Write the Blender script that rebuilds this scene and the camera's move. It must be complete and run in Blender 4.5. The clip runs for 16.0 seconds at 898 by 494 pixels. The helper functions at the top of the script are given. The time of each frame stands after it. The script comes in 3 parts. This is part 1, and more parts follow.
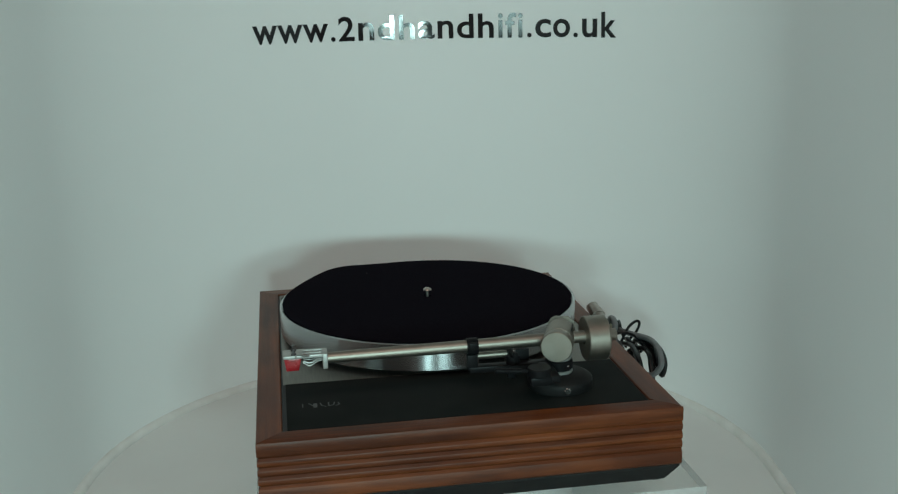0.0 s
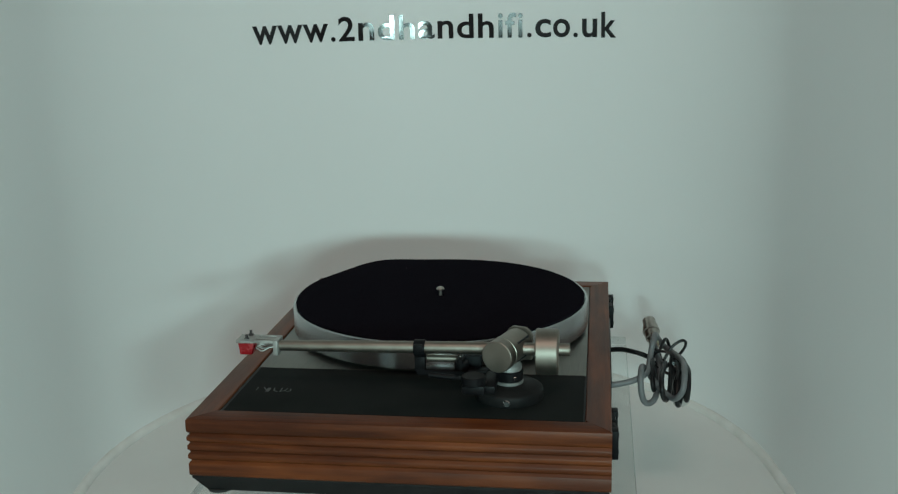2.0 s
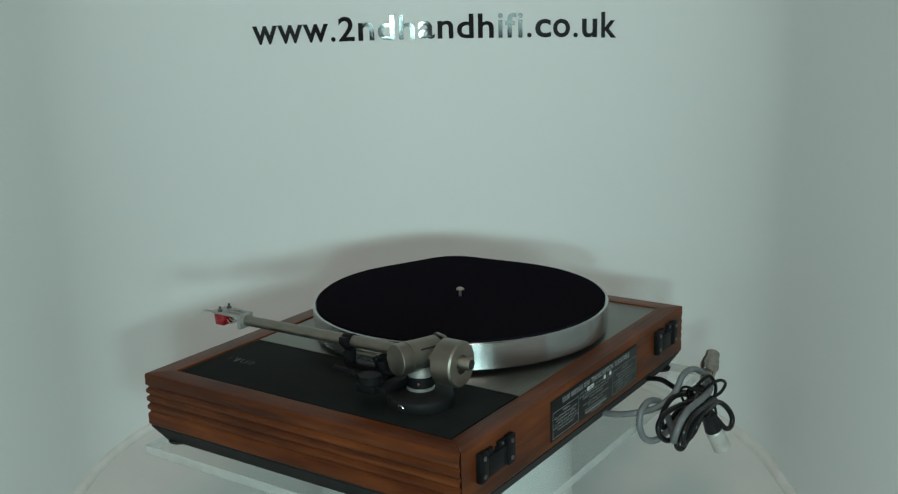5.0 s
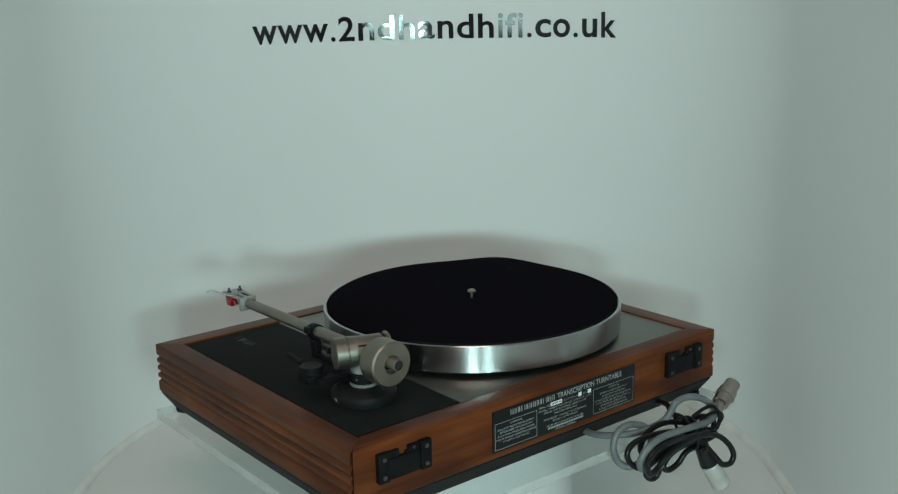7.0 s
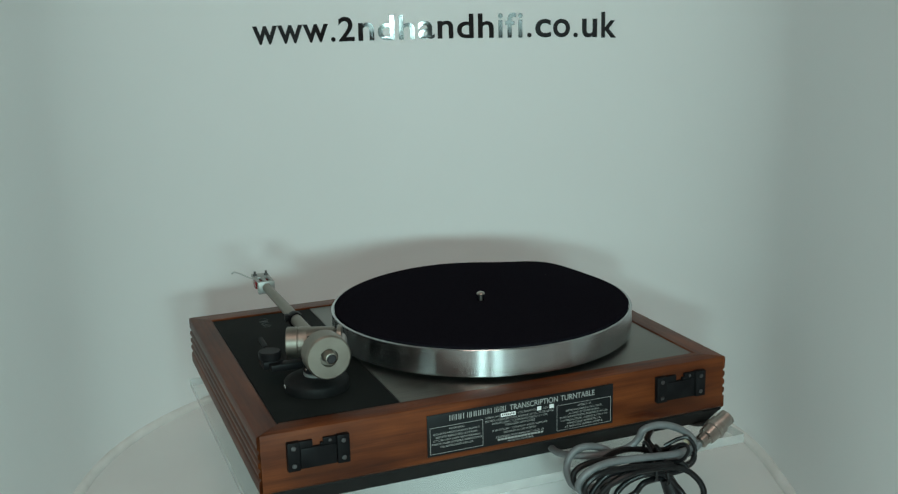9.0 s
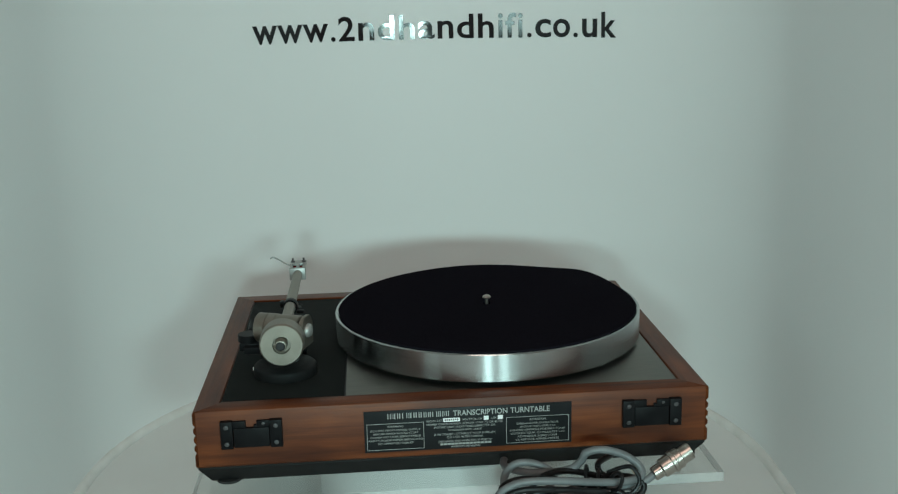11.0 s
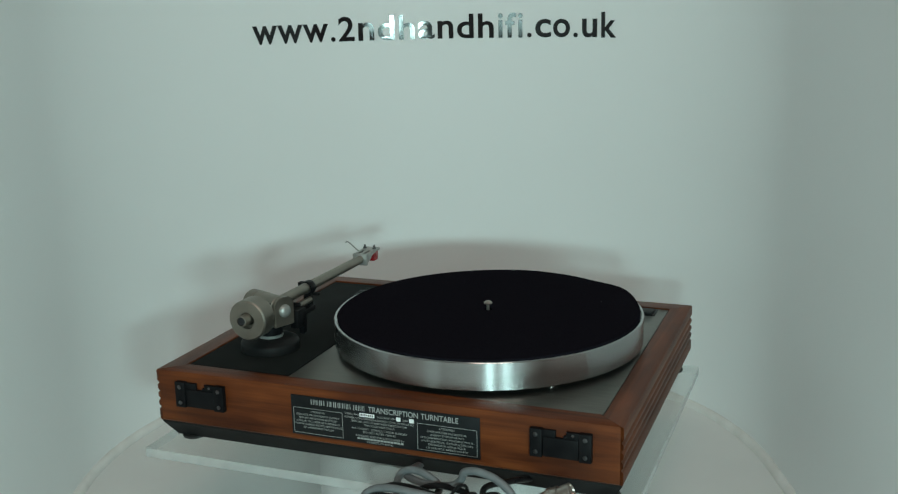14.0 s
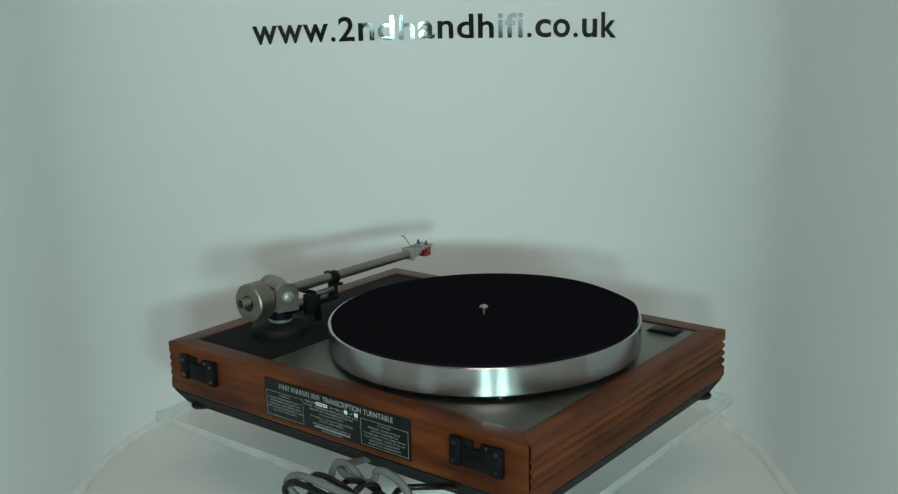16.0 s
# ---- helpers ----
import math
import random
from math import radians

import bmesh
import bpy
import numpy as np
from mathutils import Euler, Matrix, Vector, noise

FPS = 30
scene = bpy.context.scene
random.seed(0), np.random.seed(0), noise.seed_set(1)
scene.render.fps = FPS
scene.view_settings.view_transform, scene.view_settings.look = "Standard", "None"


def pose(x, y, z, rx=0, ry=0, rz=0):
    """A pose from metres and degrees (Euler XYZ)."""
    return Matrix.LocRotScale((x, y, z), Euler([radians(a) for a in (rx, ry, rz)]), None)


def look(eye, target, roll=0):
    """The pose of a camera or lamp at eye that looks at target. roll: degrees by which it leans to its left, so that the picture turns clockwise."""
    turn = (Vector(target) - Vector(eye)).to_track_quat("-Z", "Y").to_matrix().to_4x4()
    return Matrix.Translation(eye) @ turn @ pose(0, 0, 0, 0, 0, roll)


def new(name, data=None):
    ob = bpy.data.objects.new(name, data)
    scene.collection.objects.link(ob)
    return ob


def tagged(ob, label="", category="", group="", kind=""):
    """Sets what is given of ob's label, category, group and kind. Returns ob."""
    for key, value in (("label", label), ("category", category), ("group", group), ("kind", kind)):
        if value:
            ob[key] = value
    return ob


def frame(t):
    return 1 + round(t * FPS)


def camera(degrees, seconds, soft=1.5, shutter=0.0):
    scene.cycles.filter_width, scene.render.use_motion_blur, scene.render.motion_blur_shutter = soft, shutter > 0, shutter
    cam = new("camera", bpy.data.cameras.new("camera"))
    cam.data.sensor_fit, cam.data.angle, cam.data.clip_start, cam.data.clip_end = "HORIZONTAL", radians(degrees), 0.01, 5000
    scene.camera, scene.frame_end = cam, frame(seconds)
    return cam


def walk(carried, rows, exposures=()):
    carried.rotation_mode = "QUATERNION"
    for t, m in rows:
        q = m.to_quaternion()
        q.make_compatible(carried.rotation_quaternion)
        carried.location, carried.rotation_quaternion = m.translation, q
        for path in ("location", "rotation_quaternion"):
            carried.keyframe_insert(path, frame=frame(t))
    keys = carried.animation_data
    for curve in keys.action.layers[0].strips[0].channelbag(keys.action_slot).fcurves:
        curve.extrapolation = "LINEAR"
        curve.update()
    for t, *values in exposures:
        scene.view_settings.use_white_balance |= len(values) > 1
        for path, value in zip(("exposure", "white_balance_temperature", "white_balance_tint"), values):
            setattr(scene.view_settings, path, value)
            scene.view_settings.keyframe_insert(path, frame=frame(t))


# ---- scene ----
BASE = 0.20  # height of the top of the plinth over the floor of the booth
cam = camera(45.74, 16.0, soft=1.25)
EYE = look((0.0, -1.0218, 0.3414 + BASE), (0.00783, -0.05003, 0.10576 + BASE), -1.354)
walk(cam, [(0.0, EYE), (16.0, EYE)], exposures=[(0.0, -0.08), (2.0, -0.07), (4.0, -0.04), (7.0, 0.02), (16.0, 0.02)])


# ---- light ----
def area_lamp(name, eye, target, wide, high, watts, colour):
    data = bpy.data.lights.new(name, "AREA")
    data.shape, data.size, data.size_y = "RECTANGLE", wide, high
    data.energy, data.color = watts, colour
    ob = new(name, data)
    ob.matrix_world = look(eye, target)
    return ob


world = bpy.data.worlds.new("room_air")
scene.world = world
world.use_nodes = True
world.node_tree.nodes["Background"].inputs[0].default_value = (0.75, 0.72, 0.68, 1)
world.node_tree.nodes["Background"].inputs[1].default_value = 0.02
COOL = (0.632, 1.0, 0.97)
area_lamp("front_lamp", (0.265, -1.46, 0.450), (0.0, 0.2, 0.31), 0.16, 0.075, 4.8, COOL)
area_lamp("front_lamp", (-0.012, -1.46, 0.450), (0.0, 0.2, 0.31), 0.11, 0.075, 5.2, COOL)
area_lamp("side_lamp", (-0.98, -1.20, 0.440), (0.0, 0.3, 0.35), 0.28, 0.07, 0.62, COOL)
area_lamp("side_lamp", (0.46, -1.42, 0.448), (0.0, 0.3, 0.35), 0.10, 0.06, 0.62, COOL)
# added warm fill overhead for ambient light, no such fitting is known
area_lamp("warm_fill_lamp", (0.0, -1.7, 2.36), (0.0, -1.7, 0.0), 1.0, 0.6, 14.0, (1.0, 0.76, 0.66))


# ---- materials ----
def mat(name, colour, rough=0.5, metal=0.0, spec=0.5):
    m = bpy.data.materials.new(name)
    m.use_nodes = True
    b = m.node_tree.nodes["Principled BSDF"]
    b.inputs["Base Color"].default_value = (*colour, 1)
    b.inputs["Roughness"].default_value = rough
    b.inputs["Metallic"].default_value = metal
    b.inputs["Specular IOR Level"].default_value = spec
    return m


def node(m, kind, **values):
    n = m.node_tree.nodes.new(kind)
    for k, v in values.items():
        n.inputs[k.replace("_", " ")].default_value = v
    return n


def coords(m, scale):
    tc = m.node_tree.nodes.new("ShaderNodeTexCoord")
    mp = m.node_tree.nodes.new("ShaderNodeMapping")
    mp.inputs["Scale"].default_value = scale
    m.node_tree.links.new(tc.outputs["Object"], mp.inputs["Vector"])
    return mp


def ramp(m, fac, stops):
    r = m.node_tree.nodes.new("ShaderNodeValToRGB")
    while len(r.color_ramp.elements) < len(stops):
        r.color_ramp.elements.new(0.5)
    for e, (p, c) in zip(r.color_ramp.elements, stops):
        e.position, e.color = p, (*c, 1)
    m.node_tree.links.new(fac, r.inputs["Fac"])
    return r


def noisy(m, scale, low, high, rough=None, bump=0.0, detail=6.0, stretch=(1, 1, 1)):
    """Colour from low to high by a noise, with roughness and relief from the same noise."""
    links, b = m.node_tree.links, m.node_tree.nodes["Principled BSDF"]
    mp = coords(m, stretch)
    n = node(m, "ShaderNodeTexNoise", Scale=scale, Detail=detail)
    links.new(mp.outputs[0], n.inputs["Vector"])
    r = ramp(m, n.outputs["Fac"], [(0.3, low), (0.7, high)])
    links.new(r.outputs[0], b.inputs["Base Color"])
    if rough:
        q = ramp(m, n.outputs["Fac"], [(0.3, (rough[0],) * 3), (0.7, (rough[1],) * 3)])
        links.new(q.outputs[0], b.inputs["Roughness"])
    if bump:
        u = node(m, "ShaderNodeBump", Strength=1.0, Distance=bump)
        links.new(n.outputs["Fac"], u.inputs["Height"])
        links.new(u.outputs[0], b.inputs["Normal"])
    return m


def wood(name, along):
    """Walnut veneer, the grain running along x or y."""
    m = mat(name, (0.2, 0.08, 0.03), 0.45, spec=0.22)
    links, b = m.node_tree.links, m.node_tree.nodes["Principled BSDF"]
    stretch = (1.2, 26, 26) if along == "x" else (26, 1.2, 26)
    mp = coords(m, stretch)
    big = node(m, "ShaderNodeTexNoise", Scale=3.2, Detail=5, Roughness=0.6, Distortion=0.8)
    links.new(mp.outputs[0], big.inputs["Vector"])
    mp2 = coords(m, tuple(s * 6 for s in stretch))
    fine = node(m, "ShaderNodeTexNoise", Scale=9, Detail=4, Roughness=0.7)
    links.new(mp2.outputs[0], fine.inputs["Vector"])
    mix = m.node_tree.nodes.new("ShaderNodeMath")
    mix.operation = "MULTIPLY_ADD"
    mix.inputs[1].default_value = 0.22
    links.new(fine.outputs["Fac"], mix.inputs[0])
    links.new(big.outputs["Fac"], mix.inputs[2])
    r = ramp(m, mix.outputs[0], [(0.42, (0.056, 0.0138, 0.0049)), (0.56, (0.096, 0.0238, 0.0071)),
                                 (0.70, (0.139, 0.0352, 0.0094)), (0.86, (0.186, 0.0495, 0.0127))])
    mp3 = coords(m, (5, 14, 20) if along == "x" else (14, 5, 20))
    patch = node(m, "ShaderNodeTexNoise", Scale=2.4, Detail=2)
    links.new(mp3.outputs[0], patch.inputs["Vector"])
    tone = ramp(m, patch.outputs["Fac"], [(0.34, (0.62, 0.56, 0.55)), (0.66, (1.16, 1.18, 1.12))])
    blend = m.node_tree.nodes.new("ShaderNodeMix")
    blend.data_type, blend.blend_type = "RGBA", "MULTIPLY"
    blend.inputs[0].default_value = 1.0
    links.new(r.outputs[0], blend.inputs[6])
    links.new(tone.outputs[0], blend.inputs[7])
    links.new(blend.outputs[2], b.inputs["Base Color"])
    q = ramp(m, fine.outputs["Fac"], [(0.3, (0.36,) * 3), (0.75, (0.48,) * 3)])
    links.new(q.outputs[0], b.inputs["Roughness"])
    u = node(m, "ShaderNodeBump", Strength=0.5, Distance=0.0002)
    links.new(fine.outputs["Fac"], u.inputs["Height"])
    links.new(u.outputs[0], b.inputs["Normal"])
    return m


WOOD_U, WOOD_V = wood("walnut_across", "x"), wood("walnut_along", "y")
WALL = noisy(mat("white_sheet", (0.8, 0.8, 0.8), 0.42, spec=0.15), 1.2, (0.835, 0.84, 0.837), (0.865, 0.868, 0.865), (0.42, 0.50))
FLOOR = noisy(mat("white_board", (0.8, 0.8, 0.78), 0.4), 6.0, (0.70, 0.69, 0.675), (0.76, 0.75, 0.735), (0.36, 0.5))
SEAM = noisy(mat("old_sealant", (0.55, 0.52, 0.46), 0.6), 30.0, (0.68, 0.66, 0.63), (0.80, 0.785, 0.765))
ROOM = noisy(mat("pale_plaster", (0.5, 0.46, 0.42), 0.9), 4.0, (0.62, 0.62, 0.61), (0.69, 0.69, 0.68))
PEDESTAL = noisy(mat("white_gloss_paint", (0.85, 0.85, 0.85), 0.3), 8.0, (0.69, 0.685, 0.68), (0.74, 0.735, 0.73))
STEEL = noisy(mat("brushed_steel", (0.5, 0.48, 0.45), 0.36, 1.0), 40.0, (0.18, 0.170, 0.155), (0.235, 0.222, 0.202),
              (0.34, 0.46), 0.00003, stretch=(1, 14, 1))
ALLOY = noisy(mat("turned_aluminium", (0.62, 0.62, 0.62), 0.215, 1.0), 40.0, (0.45, 0.46, 0.465), (0.49, 0.50, 0.50), stretch=(1, 1, 4))


def turned(m, amount):
    """Lines of the lathe about z: the gloss is drawn out across them."""
    b = m.node_tree.nodes["Principled BSDF"]
    t = m.node_tree.nodes.new("ShaderNodeTangent")
    t.direction_type, t.axis = "RADIAL", "Z"
    b.inputs["Anisotropic"].default_value, b.inputs["Anisotropic Rotation"].default_value = amount, 0.25
    m.node_tree.links.new(t.outputs[0], b.inputs["Tangent"])


turned(ALLOY, 1.0)
SATIN = noisy(mat("satin_titanium_grey", (0.50, 0.49, 0.46), 0.38, 1.0), 60.0, (0.255, 0.230, 0.198), (0.325, 0.295, 0.256), (0.42, 0.52))
CHROME = mat("chrome", (0.82, 0.82, 0.82), 0.12, 1.0)
HEAD = noisy(mat("dull_silver", (0.40, 0.40, 0.385), 0.45, 0.6), 160.0, (0.33, 0.33, 0.315), (0.46, 0.46, 0.445))
SILVER = noisy(mat("silver_paint", (0.62, 0.62, 0.60), 0.4, 0.6), 80.0, (0.56, 0.56, 0.54), (0.68, 0.68, 0.66))
BLACK_BOARD = noisy(mat("black_laminate", (0.012, 0.014, 0.013), 0.7, spec=0.04), 25.0, (0.011, 0.013, 0.0125), (0.018, 0.020, 0.0195), (0.64, 0.76), 0.00002)
BLACK = noisy(mat("black_plastic", (0.012, 0.012, 0.013), 0.42, spec=0.09), 60.0, (0.005, 0.005, 0.006), (0.011, 0.011, 0.012), (0.34, 0.48))
BLACK_BASE = noisy(mat("black_hardboard", (0.015, 0.015, 0.016), 0.6, spec=0.2), 50.0, (0.007, 0.007, 0.0075), (0.014, 0.0135, 0.0135))
RUBBER = noisy(mat("black_rubber", (0.014, 0.014, 0.014), 0.7), 80.0, (0.010, 0.010, 0.010), (0.02, 0.02, 0.02))
FELT = noisy(mat("black_felt", (0.006, 0.006, 0.009), 1.0, spec=0.0), 900.0, (0.0080, 0.0075, 0.0108), (0.0132, 0.0122, 0.0170), None, 0.0003)
RED = noisy(mat("red_plastic", (0.3, 0.010, 0.016), 0.25), 200.0, (0.24, 0.008, 0.012), (0.36, 0.012, 0.018), (0.2, 0.35))
GREY_PVC = noisy(mat("grey_cable_sheath", (0.22, 0.23, 0.24), 0.45), 120.0, (0.125, 0.132, 0.137), (0.17, 0.178, 0.185))
PLATE_BLACK = noisy(mat("black_label", (0.012, 0.013, 0.015), 0.4, spec=0.2), 40.0, (0.007, 0.008, 0.009), (0.012, 0.013, 0.015))
INK = mat("pale_print", (0.36, 0.37, 0.36), 0.5)
GREY_INK = mat("dull_grey_print", (0.050, 0.056, 0.056), 0.5)
WHITE_INK = mat("white_print", (0.85, 0.86, 0.86), 0.5)
VINYL = noisy(mat("gloss_black_vinyl", (0.01, 0.01, 0.012), 0.10), 14.0, (0.008, 0.008, 0.010), (0.014, 0.014, 0.016), (0.05, 0.10), 0.00012)
NICKEL = noisy(mat("dull_nickel", (0.42, 0.38, 0.34), 0.3, 1.0), 90.0, (0.34, 0.30, 0.27), (0.50, 0.46, 0.42), (0.24, 0.40))
CABLE_BLACK = noisy(mat("black_cable_sheath", (0.012, 0.012, 0.013), 0.32, spec=0.3), 120.0, (0.005, 0.005, 0.006), (0.011, 0.011, 0.012), (0.26, 0.40))
DARK_SCREW = mat("dull_steel", (0.14, 0.14, 0.145), 0.32, 1.0)
TAG = mat("cream_paper", (0.62, 0.56, 0.42), 0.8)
# near-black colour standing in for the shade inside gaps, slots and bores
RECESS_SHADE = mat("recess_shade_black", (0.01, 0.01, 0.012), 0.6)


def acrylic():
    m = bpy.data.materials.new("clear_acrylic")
    m.use_nodes = True
    nodes, links = m.node_tree.nodes, m.node_tree.links
    nodes.remove(nodes["Principled BSDF"])
    clear, gloss, mix = nodes.new("ShaderNodeBsdfTransparent"), nodes.new("ShaderNodeBsdfGlossy"), nodes.new("ShaderNodeMixShader")
    clear.inputs["Color"].default_value = (0.955, 0.962, 0.957, 1)
    gloss.inputs["Roughness"].default_value = 0.06
    rim, power, most = nodes.new("ShaderNodeLayerWeight"), nodes.new("ShaderNodeMath"), nodes.new("ShaderNodeMath")
    power.operation, most.operation = "POWER", "MULTIPLY_ADD"
    power.inputs[1].default_value, most.inputs[1].default_value, most.inputs[2].default_value = 5.0, 0.5, 0.025
    rim.inputs["Blend"].default_value = 0.5
    links.new(rim.outputs["Facing"], power.inputs[0])
    links.new(power.outputs[0], most.inputs[0])
    links.new(most.outputs[0], mix.inputs[0])
    links.new(clear.outputs[0], mix.inputs[1])
    links.new(gloss.outputs[0], mix.inputs[2])
    links.new(mix.outputs[0], nodes["Material Output"].inputs["Surface"])
    return m


ACRYLIC = acrylic()


def sawn_acrylic():
    """The plate's cut edge: half clear, half milky."""
    m = mat("sawn_acrylic_edge", (0.62, 0.63, 0.62), 0.45)
    noisy(m, 60.0, (0.56, 0.57, 0.56), (0.68, 0.69, 0.68), (0.38, 0.55))
    m.node_tree.nodes["Principled BSDF"].inputs["Alpha"].default_value = 0.50
    return m


EDGE = sawn_acrylic()


# ---- mesh helpers ----
def smooth(me, limit=35):
    for f in me.polygons:
        f.use_smooth = True
    me.set_sharp_from_angle(angle=radians(limit))


def part(name, bm, material, parent=None, label="", limit=35):
    """Links a bmesh as one mesh object under a thing or a part."""
    me = bpy.data.meshes.new(name)
    bmesh.ops.recalc_face_normals(bm, faces=bm.faces)
    bm.to_mesh(me)
    bm.free()
    smooth(me, limit)
    me.materials.append(material)
    ob = new(name, me)
    ob.parent = parent
    if label:
        tagged(ob, label)
    return ob


def box(bm, x0, x1, y0, y1, z0, z1, bevel=0.0, m=None):
    made = bmesh.ops.create_cube(bm, size=1.0)["verts"]
    for v in made:
        v.co = Vector((x0 + (v.co.x + 0.5) * (x1 - x0), y0 + (v.co.y + 0.5) * (y1 - y0), z0 + (v.co.z + 0.5) * (z1 - z0)))
    if bevel:
        edges = list({e for v in made for e in v.link_edges})
        out = bmesh.ops.bevel(bm, geom=edges, offset=bevel, segments=2, profile=0.5, affect="EDGES")
        made = list({v for f in out["faces"] for v in f.verts} | {v for v in made if v.is_valid})
    if m is not None:
        for v in made:
            v.co = m @ v.co
    return bm


def lathe(bm, profile, m=Matrix(), steps=48):
    """Turns a profile of (radius, height) about z, then places it by m; a radius of 0 closes the end."""
    rings = []
    for r, h in profile:
        if r <= 0:
            rings.append([bm.verts.new(m @ Vector((0, 0, h)))])
        else:
            rings.append([bm.verts.new(m @ Vector((r * math.cos(a), r * math.sin(a), h)))
                          for a in (2 * math.pi * i / steps for i in range(steps))])
    for a, b in zip(rings, rings[1:]):
        for i in range(steps):
            j = (i + 1) % steps
            if len(a) == 1 and len(b) == 1:
                continue
            if len(a) == 1:
                bm.faces.new((a[0], b[i], b[j]))
            elif len(b) == 1:
                bm.faces.new((a[i], a[j], b[0]))
            else:
                bm.faces.new((a[i], a[j], b[j], b[i]))
    return bm


def rod(bm, a, b, ra, rb=None, steps=32, edge=0.0006):
    """A round bar from a to b with softened ends."""
    a, b = Vector(a), Vector(b)
    rb = ra if rb is None else rb
    n = (b - a).length
    m = Matrix.Translation(a) @ (b - a).to_track_quat("Z", "Y").to_matrix().to_4x4()
    e = min(edge, n / 4, ra / 3, rb / 3)
    return lathe(bm, [(0, 0), (ra - e, 0), (ra, e), (rb, n - e), (rb - e, n), (0, n)], m, steps)


def spline(points, closed=False, sub=10):
    """Points of a Catmull-Rom curve through the given ones."""
    p = [Vector(q) for q in points]
    p = [p[0] * 2 - p[1]] + p + [p[-1] * 2 - p[-2]]
    out = []
    for i in range(1, len(p) - 2):
        a, b, c, d = p[i - 1], p[i], p[i + 1], p[i + 2]
        for k in range(sub):
            t = k / sub
            out.append(0.5 * (2 * b + (c - a) * t + (2 * a - 5 * b + 4 * c - d) * t * t + (3 * b - a - 3 * c + d) * t ** 3))
    out.append(p[-2])
    return out


def tube(bm, points, radius, sides=12, sub=10):
    """A round cable along a smooth curve through the points."""
    path = spline(points, sub=sub)
    normal, rings = None, []
    for i, q in enumerate(path):
        way = (path[min(i + 1, len(path) - 1)] - path[max(i - 1, 0)]).normalized()
        if normal is None:
            normal = way.orthogonal().normalized()
        normal = (normal - way * normal.dot(way)).normalized()
        side = way.cross(normal)
        rings.append([bm.verts.new(q + radius * (math.cos(a) * normal + math.sin(a) * side))
                      for a in (2 * math.pi * k / sides for k in range(sides))])
    for a, b in zip(rings, rings[1:]):
        for k in range(sides):
            bm.faces.new((a[k], a[(k + 1) % sides], b[(k + 1) % sides], b[k]))
    bm.faces.new(rings[0])
    bm.faces.new(rings[-1][::-1])
    return bm


def glyph(text, depth=0.0, bold=0.0, spacing=1.0):
    """The mesh of a line of text one unit high, in the x-y plane."""
    data = bpy.data.curves.new("writing", "FONT")
    data.body, data.size, data.extrude, data.offset = text, 1.0, depth, bold
    data.space_character, data.resolution_u = spacing, 4
    ob = bpy.data.objects.new("writing", data)
    me = bpy.data.meshes.new_from_object(ob)
    bpy.data.objects.remove(ob)
    bpy.data.curves.remove(data)
    return me


# ---- the booth: a white sheet bent to a U, and its floor ----
CX, CY, RW = -0.02, 0.10, 0.395
LEFT_FRONT, RIGHT_FRONT, TOP = -0.20, -0.22, 0.95


def u_line(radius, step=64):
    line = [Vector((CX - radius, LEFT_FRONT)), Vector((CX - radius, (LEFT_FRONT + CY) / 2))]
    line += [Vector((CX - radius * math.cos(a), CY + radius * math.sin(a))) for a in (math.pi * i / step for i in range(step + 1))]
    return line + [Vector((CX + radius, (RIGHT_FRONT + CY) / 2)), Vector((CX + radius, RIGHT_FRONT))]


def booth_wall():
    bm = bmesh.new()
    inner, outer = u_line(RW), u_line(RW + 0.006)
    rows = [[bm.verts.new((q.x, q.y, z)) for q in line] for line, z in ((inner, 0.0), (inner, TOP), (outer, TOP), (outer, 0.0))]
    for a, b in zip(rows, rows[1:] + rows[:1]):
        for i in range(len(a) - 1):
            bm.faces.new((a[i], a[i + 1], b[i + 1], b[i]))
    bm.faces.new([r[0] for r in rows])
    bm.faces.new([r[-1] for r in rows])
    return tagged(part("wall_booth", bm, WALL), "glossy white plastic sheet bent into a curved backdrop wall", "wall", kind="structure")


def booth_floor():
    bm = bmesh.new()
    line = u_line(RW + 0.006)
    top, low = [bm.verts.new((q.x, q.y, -0.0005)) for q in line], [bm.verts.new((q.x, q.y, -0.019)) for q in line]
    bm.faces.new(top)
    bm.faces.new(low[::-1])
    for i in range(len(line)):
        j = (i + 1) % len(line)
        bm.faces.new((top[i], top[j], low[j], low[i]))
    tagged(part("floor_booth", bm, FLOOR), "white painted board floor of the backdrop booth", "floor", kind="structure")
    bm = bmesh.new()
    tube(bm, [(q.x, q.y, 0.0) for q in u_line(RW - 0.001, 40)], 0.0075, 12, 2)
    tagged(part("trim_seam", bm, SEAM), "rounded off-white fillet along the foot of the curved wall", "trim", kind="structure")


